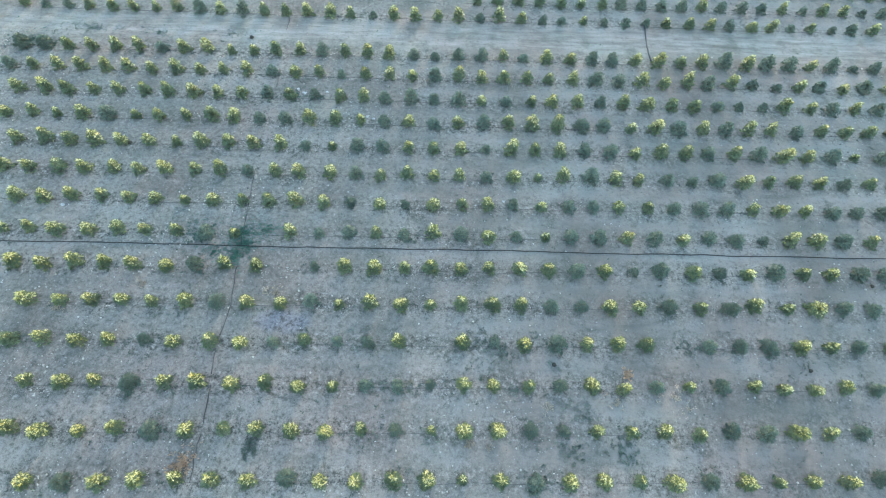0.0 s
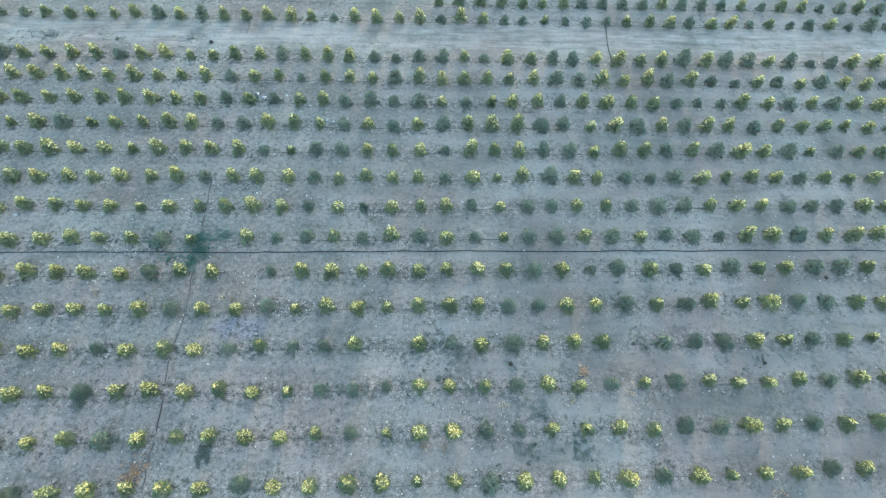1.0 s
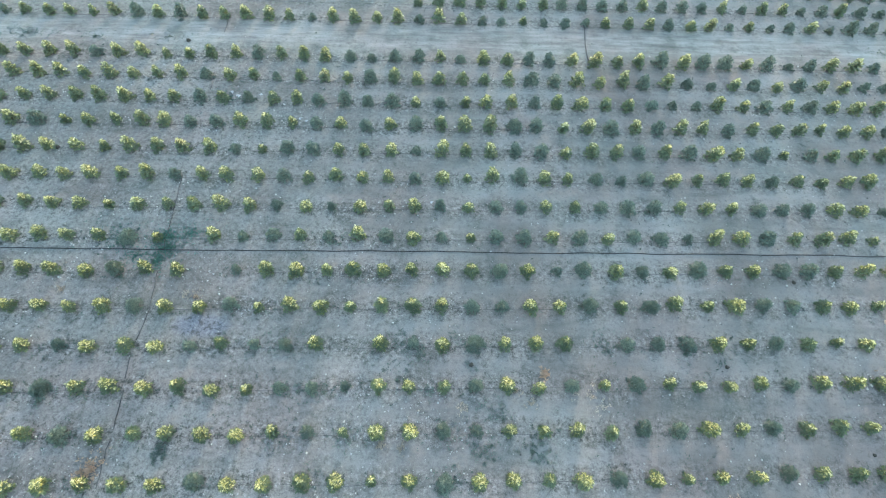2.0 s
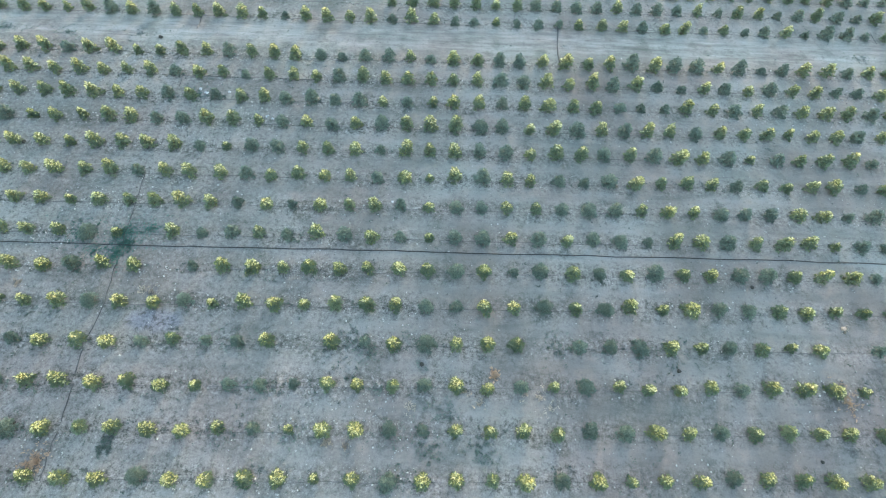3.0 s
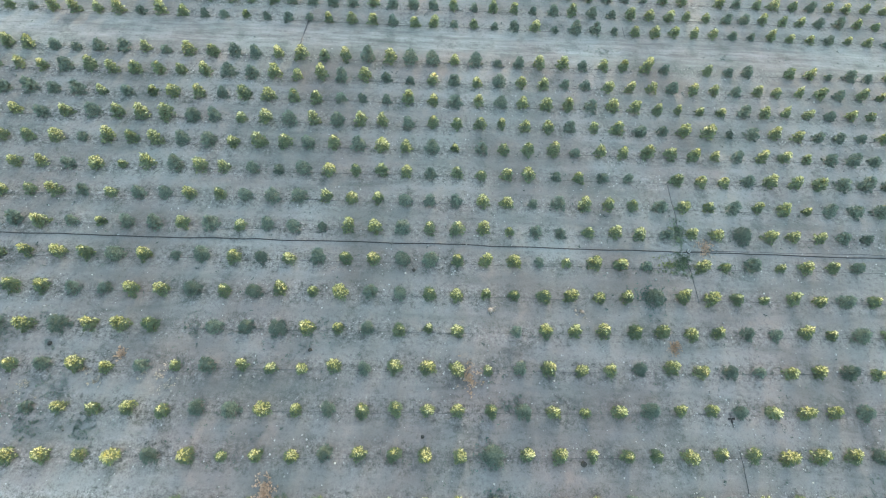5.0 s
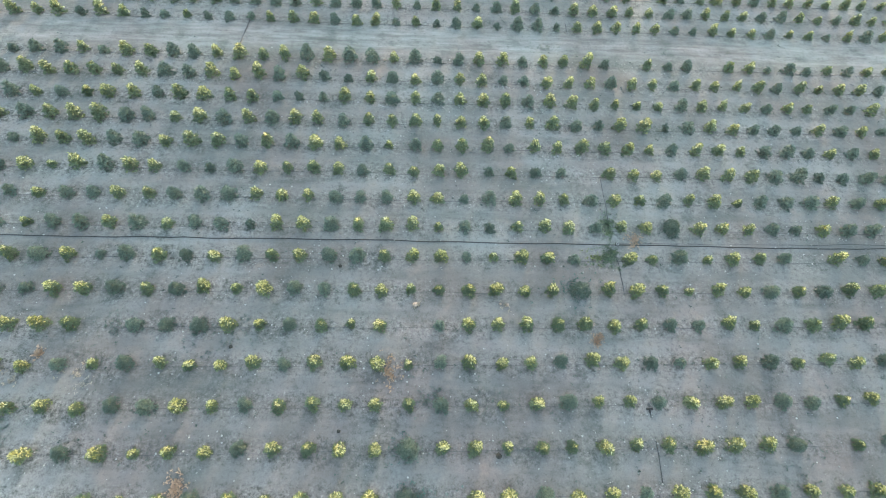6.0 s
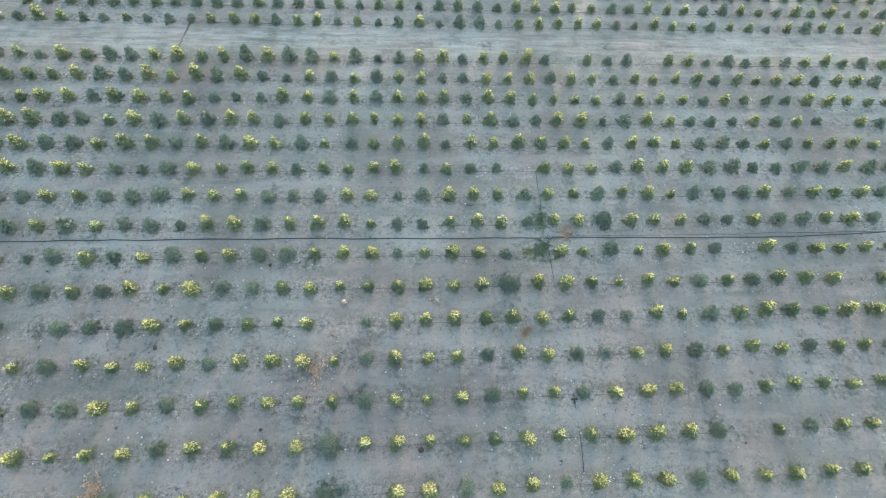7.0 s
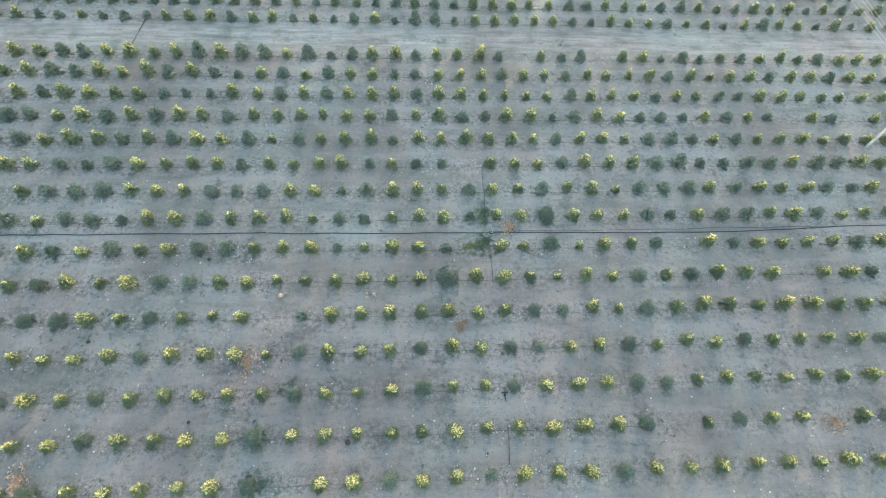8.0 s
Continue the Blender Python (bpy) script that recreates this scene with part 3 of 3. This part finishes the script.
for k, (x, y, r, n, st) in enumerate(((-6.6, 9.5, 0.8, 60, 1.4), (-3.7, 9.6, 0.8, 70, 1.3), (3.8, 9.7, 0.9, 90, 1.2), (4.9, 8.9, 0.8, 60, 1.0), (6.6, 3.9, 0.8, 70, 1.0), (8.6, 3.3, 0.9, 70, 1.0), (9.1, 4.9, 0.8, 50, 1.2), (7.1, 1.5, 0.8, 80, 1.2),
                                      (23.2, 8.6, 1.1, 90, 1.4), (17.4, 9.6, 0.8, 60, 1.3), (8.4, 8.0, 0.4, 30, 1.0), (-2.2, 14.0, 0.7, 50, 1.2), (-0.8, 17.1, 0.7, 50, 1.2), (25.7, 9.2, 1.0, 80, 1.6), (36.1, 26.0, 0.8, 60, 1.3), (83.4, 28.4, 1.2, 90, 1.6), (75.7, 28.3, 1.2, 80, 1.6),
                                      (69.6, 25.6, 1.3, 90, 1.6), (56.6, 26.8, 1.0, 60, 1.5), (78.4, 28.4, 1.2, 80, 1.5), (60.9, 38.1, 1.2, 80, 2.0), (49.0, 38.2, 1.2, 80, 2.0), (56.3, 17.6, 0.9, 80, 1.2), (60.7, 0.1, 0.8, 50, 1.3), (-9.5, 2.9, 0.55, 160, 0.6),
                                      (4.3, 9.5, 0.6, 60, 1.3), (4.8, 8.8, 0.6, 70, 1.0), (3.7, 7.9, 0.5, 50, 1.5), (4.0, 7.3, 0.4, 40, 0.8), (9.5, 5.5, 0.6, 60, 1.2), (10.1, 5.0, 0.6, 50, 1.2), (9.0, 3.1, 0.7, 60, 1.0), (11.8, 3.0, 0.8, 70, 1.2), (12.3, 2.6, 0.7, 60, 1.0), (0.6, 3.6, 0.6, 50, 1.4), (7.2, 10.1, 0.5, 40, 1.5), (5.6, 6.5, 0.3, 40, 1.2), (17.1, 9.2, 0.5, 50, 1.0), (8.0, 9.3, 0.4, 40, 0.8), (-15.8, 11.4, 0.5, 30, 1.4), (-2.6, 6.6, 0.5, 60, 1.2), (-1.2, 1.7, 0.6, 70, 1.4), (-3.2, 3.7, 0.5, 40, 1.5), (1.0, 3.9, 0.6, 60, 1.4), (-3.7, 9.6, 0.8, 80, 1.6), (-0.7, 6.4, 0.5, 50, 1.6), (-17.1, 6.2, 0.6, 70, 1.3), (-14.8, 6.2, 0.4, 40, 1.6), (-24.8, 9.0, 0.5, 50, 1.5), (6.7, 1.2, 0.6, 80, 1.2), (9.2, 3.0, 0.8, 60, 0.8), (12.2, 3.1, 0.6, 60, 0.8), (12.9, 11.5, 0.4, 20, 1.2), (37.9, 5.0, 0.5, 50, 1.2), (37.4, 4.6, 0.4, 40, 1.0),
                                      (-30.0, 37.9, 0.9, 260, 3.5), (-24.0, 37.7, 0.9, 220, 3.5), (-17.5, 37.8, 0.8, 120, 3.5))):
    weed_patch(x, y, r, n if y < 20 else n // 2, LEAF_DARK, "weed_patch", "thin patch of low dull green weeds on bare soil", 600 + k, 0.12, st, y < 34)


def build_ground_cover():
    """Scattered sprigs, thickest along the rows and in drifts."""
    rng, out = random.Random(21), []
    for _ in range(60000):
        x, y = rng.uniform(-42, 104), rng.uniform(-4, 46)
        off = abs((y - 1.4 - 0.006 * x) / ROW_STEP - round((y - 1.4 - 0.006 * x) / ROW_STEP))
        drift = noise.noise(Vector((x * 0.13, y * 0.2, 5.5))) + 0.6 * noise.noise(Vector((x * 0.5, y * 0.6, 1.5)))
        want = 0.02 + 0.38 * max(0, drift) + (0.20 if off < 0.2 else 0.0)
        if x > 10:
            want *= 0.45
        if 36.8 < y < 40.8:
            want *= 0.25
        if rng.random() < want:
            out += tuft(rng, x, y, rng.uniform(0.05, 0.16), 5)
    tagged(part("ground_weeds", mesh_of("ground_weeds", *joined(out), LEAF_WEED)), "sparse tiny dull green weeds on bare soil", "weeds", kind="stuff")


build_ground_cover()


def build_row_weeds():
    """Clumps of weeds round the feet of the shrubs, more of them in the older part of the field."""
    rng, out = random.Random(23), []
    for _ in range(60000):
        x, y = rng.uniform(-40, 100), rng.uniform(-3, 37)
        off = abs((y - 1.1 - 0.006 * x) / ROW_STEP - round((y - 1.1 - 0.006 * x) / ROW_STEP))
        clump = noise.noise(Vector((x * 0.55, y * 0.75, 3.3))) + 0.4 * noise.noise(Vector((x * 2.0, y * 2.0, 8.1)))
        if off < 0.26 and rng.random() < 2.3 * max(0, clump - 0.2) * (1.0 if x < 14 and y < 14 else 0.22):
            out += tuft(rng, x, y, rng.uniform(0.06, 0.14), 5)
    tagged(part("row_weeds", mesh_of("row_weeds", *joined(out), LEAF_DARK)), "clumps of low dull green weeds along the shrub rows", "weeds", kind="stuff")


build_row_weeds()


def pebble(rng, x, y, size):
    ring = [(math.cos(k * 1.257 + 0.4) * size * rng.uniform(0.35, 0.6), math.sin(k * 1.257 + 0.4) * size * rng.uniform(0.35, 0.6)) for k in range(5)]
    z = gz(x, y)
    v = [(x + a, y + b, z - 0.01) for a, b in ring] + [(x + a * 0.6, y + b * 0.6, z + size * rng.uniform(0.3, 0.5)) for a, b in ring]
    return v, [(k, (k + 1) % 5, 5 + (k + 1) % 5, 5 + k) for k in range(5)] + [(5, 6, 7, 8, 9)]


def build_pebbles():
    rng, out = random.Random(33), []
    for _ in range(8000):
        x, y = rng.uniform(-42, 104), rng.uniform(-4, 46)
        if rng.random() < 0.12 + noise.noise(Vector((x * 0.2, y * 0.25, 12.5))):
            out.append(pebble(rng, x, y, 0.035 + 0.1 * rng.random() ** 4))
    tagged(part("pebbles", mesh_of("pebbles", *joined(out), STONE)), "scattered small pale stones on bare soil", "stones", kind="stuff")


build_pebbles()


def build_crumbs():
    """Broken crust and lumps of soil, thickest along the rows and in drifts."""
    rng, out = random.Random(35), []
    for _ in range(110000):
        x, y = rng.uniform(-42, 100), rng.uniform(-4, 37)
        off = abs((y - 1.4 - 0.006 * x) / ROW_STEP - round((y - 1.4 - 0.006 * x) / ROW_STEP))
        drift = noise.noise(Vector((x * 0.16, y * 0.3, 22.5))) + 0.7 * noise.noise(Vector((x * 0.6, y * 0.7, 31.5)))
        want = 0.03 + 0.6 * max(0, drift) * (1.3 if off < 0.28 else 0.5) * (2.3 if x < 8 else 0.9)
        if rng.random() < want:
            out.append(pebble(rng, x, y, 0.05 + 0.11 * rng.random() ** 2.5))
    tagged(part("soil_crumbs", mesh_of("soil_crumbs", *joined(out), CRUMB)), "scattered lumps of broken grey soil crust", "soil crumbs", kind="stuff")


build_crumbs()


def crumpled(x, y, size, seed):
    """A crumpled scrap of film lying on the soil."""
    rng, n = random.Random(seed), 11
    edge = [(math.cos(k * math.tau / n), math.sin(k * math.tau / n), size * rng.uniform(0.18, 0.55)) for k in range(n)]
    z = gz(x, y) + 0.012
    verts = [(x, y, z + 0.12 * size)] + [(x + a * r * 0.5, y + b * r * 0.5, z + rng.uniform(0.02, 0.3) * size) for a, b, r in edge] + [(x + a * r, y + b * r, z + rng.uniform(0, 0.05) * size) for a, b, r in edge]
    faces = [(0, 1 + k, 1 + (k + 1) % n) for k in range(n)] + [(1 + k, 1 + n + k, 1 + n + (k + 1) % n, 1 + (k + 1) % n) for k in range(n)]
    ob = part("plastic_scrap", mesh_of("plastic_scrap", verts, faces, LITTER, False))
    mod = ob.modifiers.new("thickness", "SOLIDIFY")
    mod.thickness = 0.006
    tagged(ob, "crumpled white plastic scrap lying on bare soil", "litter", "plastic scraps")


for k, (x, y, s) in enumerate(((-28.9, 25.3, 0.5), (-28.4, 25.5, 0.4), (-25.7, 19.1, 0.35), (-10.8, 31.2, 0.5), (-10.2, 30.8, 0.4), (-8.4, 31.0, 0.35), (-4.8, 28.4, 0.4), (-4.3, 28.2, 0.35), (5.9, 20.4, 0.25), (92.8, 41.6, 0.45))):
    crumpled(x, y, s, 900 + k)


def clod(x, y, size, seed, mat, label, group):
    rng = random.Random(seed)
    bm = bmesh.new()
    bmesh.ops.create_icosphere(bm, subdivisions=2, radius=size)
    for v in bm.verts:
        v.co *= rng.uniform(0.8, 1.15)
        v.co.z = v.co.z * 0.6 + size * 0.35
    me = bpy.data.meshes.new("clod")
    bm.to_mesh(me)
    bm.free()
    me.materials.append(mat)
    ob = part("clod", me)
    ob.location = (x, y, gz(x, y))
    tagged(ob, label, "clod", group)


for k, (x, y, s) in enumerate(((24.85, 8.0, 0.14), (31.4, 14.05, 0.14), (8.4, 8.1, 0.15), (32.3, 2.7, 0.12), (-22.7, 24.9, 0.17), (-15.8, 37.4, 0.2), (42.0, 1.25, 0.19))):
    clod(x, y, s, 950 + k, DARK_SOIL, "dark lump of soil lying on the bare field", "dark clods")
for k, (x, y, s) in enumerate(((36.8, 11.1, 0.17), (43.3, 11.1, 0.12), (42.8, 11.2, 0.09))):
    clod(x, y, s, 980 + k, TAN_CLAY, "pale tan lump of dry clay on bare soil", "tan clods")


# ---- power line ----
def ring_mesh(name, x, y, profile, mat, sides=14):
    verts = [(x + r * math.cos(k * math.tau / sides), y + r * math.sin(k * math.tau / sides), z) for z, r in profile for k in range(sides)]
    faces = [(i * sides + k, i * sides + (k + 1) % sides, (i + 1) * sides + (k + 1) % sides, (i + 1) * sides + k) for i in range(len(profile) - 1) for k in range(sides)]
    faces += [tuple(range(sides))[::-1], tuple((len(profile) - 1) * sides + k for k in range(sides))]
    return mesh_of(name, verts, faces, mat, True)


def block(name, low, high, mat, bevel=0.01):
    bm = bmesh.new()
    bmesh.ops.create_cube(bm, size=1.0)
    for v in bm.verts:
        v.co = Vector([low[i] + (high[i] - low[i]) * (v.co[i] + 0.5) for i in range(3)])
    bmesh.ops.bevel(bm, geom=bm.edges[:], offset=bevel, segments=2, affect="EDGES")
    me = bpy.data.meshes.new(name)
    bm.to_mesh(me)
    bm.free()
    me.materials.append(mat)
    return me


def valve_riser(x, y):
    """A short open standpipe on the supply pipe, with a collar and a clamp."""
    thing = tagged(new("valve_riser"), "short grey open plastic standpipe on the supply pipe", "valve")
    thing.location = (x, y, gz(x, y))
    part("collar", ring_mesh("collar", 0, 0, [(-0.05, 0.16), (0.04, 0.16), (0.06, 0.14), (0.07, 0.11)], PIPE), thing, "black collar")
    sides, out, rim = 20, 0.115, 0.08
    verts = [(r * math.cos(k * math.tau / sides), r * math.sin(k * math.tau / sides), z) for r, z in ((out, 0.05), (out, 0.17), (out - 0.015, 0.19), (rim + 0.015, 0.19), (rim, 0.17), (rim, 0.075)) for k in range(sides)]
    faces = [(i * sides + k, i * sides + (k + 1) % sides, (i + 1) * sides + (k + 1) % sides, (i + 1) * sides + k) for i in range(5) for k in range(sides)]
    part("standpipe", mesh_of("standpipe", verts, faces, GREY_PLASTIC, False), thing)


valve_riser(52.1, 16.2)


def pipe_tee(x, y):
    """A black tee where the branch pipe meets a drip hose, with a collar on each arm and a short plug on top."""
    thing = tagged(new("pipe_tee"), "black plastic pipe tee lying in a shrub row", "pipe fitting")
    thing.location = (x, y, gz(x, y) + 0.05)
    part("body", mesh_of("body", *joined([tube([(-0.16, 0, 0), (0.16, 0, 0)], 0.05, 10), tube([(0, 0, 0), (0.01, -0.2, -0.01)], 0.05, 10)]), PIPE, True), thing)
    for ends in (((-0.2, 0, 0), (-0.13, 0, 0)), ((0.13, 0, 0), (0.2, 0, 0)), ((0.01, -0.16, 0), (0.01, -0.24, -0.01))):
        part("collar", mesh_of("collar", *tube(ends, 0.066, 10), PIPE, True), thing)
    part("plug", mesh_of("plug", *tube([(0, 0, 0.03), (0, 0, 0.11), (0, 0, 0.13)], [0.045, 0.045, 0.03], 10), PIPE, True), thing)


pipe_tee(51.93, 4.0)


ARMS, POLE_TOP = (-0.75, -0.3, 0.3, 0.75), 6.6


def utility_pole(x, y):
    thing = tagged(new("utility_pole"), "slender pale concrete utility pole carrying four bare cables", "pole", "utility poles")
    thing.location = (x, y, gz(x, y))
    part("post", ring_mesh("post", 0, 0, [(-0.3, 0.115), (0.0, 0.11), (3.2, 0.095), (POLE_TOP, 0.075), (POLE_TOP + 0.02, 0.06)], CONCRETE), thing)
    arm = part("crossarm", block("crossarm", (-0.9, -0.06, POLE_TOP - 0.42), (0.9, 0.06, POLE_TOP - 0.3), CONCRETE), thing)
    for a in ARMS:
        part("insulator", ring_mesh("insulator", a, 0, [(POLE_TOP - 0.3, 0.02), (POLE_TOP - 0.24, 0.05), (POLE_TOP - 0.2, 0.03), (POLE_TOP - 0.15, 0.05), (POLE_TOP - 0.1, 0.025)], CERAMIC, 10), arm, "white ceramic insulator")


utility_pole(86.8, 24.95)
utility_pole(87.0, 73.0)
for a in ARMS:
    pts = [(86.8 + a + 0.2 * t, 24.95 + 48.05 * t, POLE_TOP - 0.1 - 1.6 * t * (1 - t)) for t in [i / 24 for i in range(25)]]
    tagged(part("power_cable", mesh_of("power_cable", *tube(pts, 0.014, 5), WIRE, True)), "thin bare aluminium power cable strung between poles", "cable", "power cables")
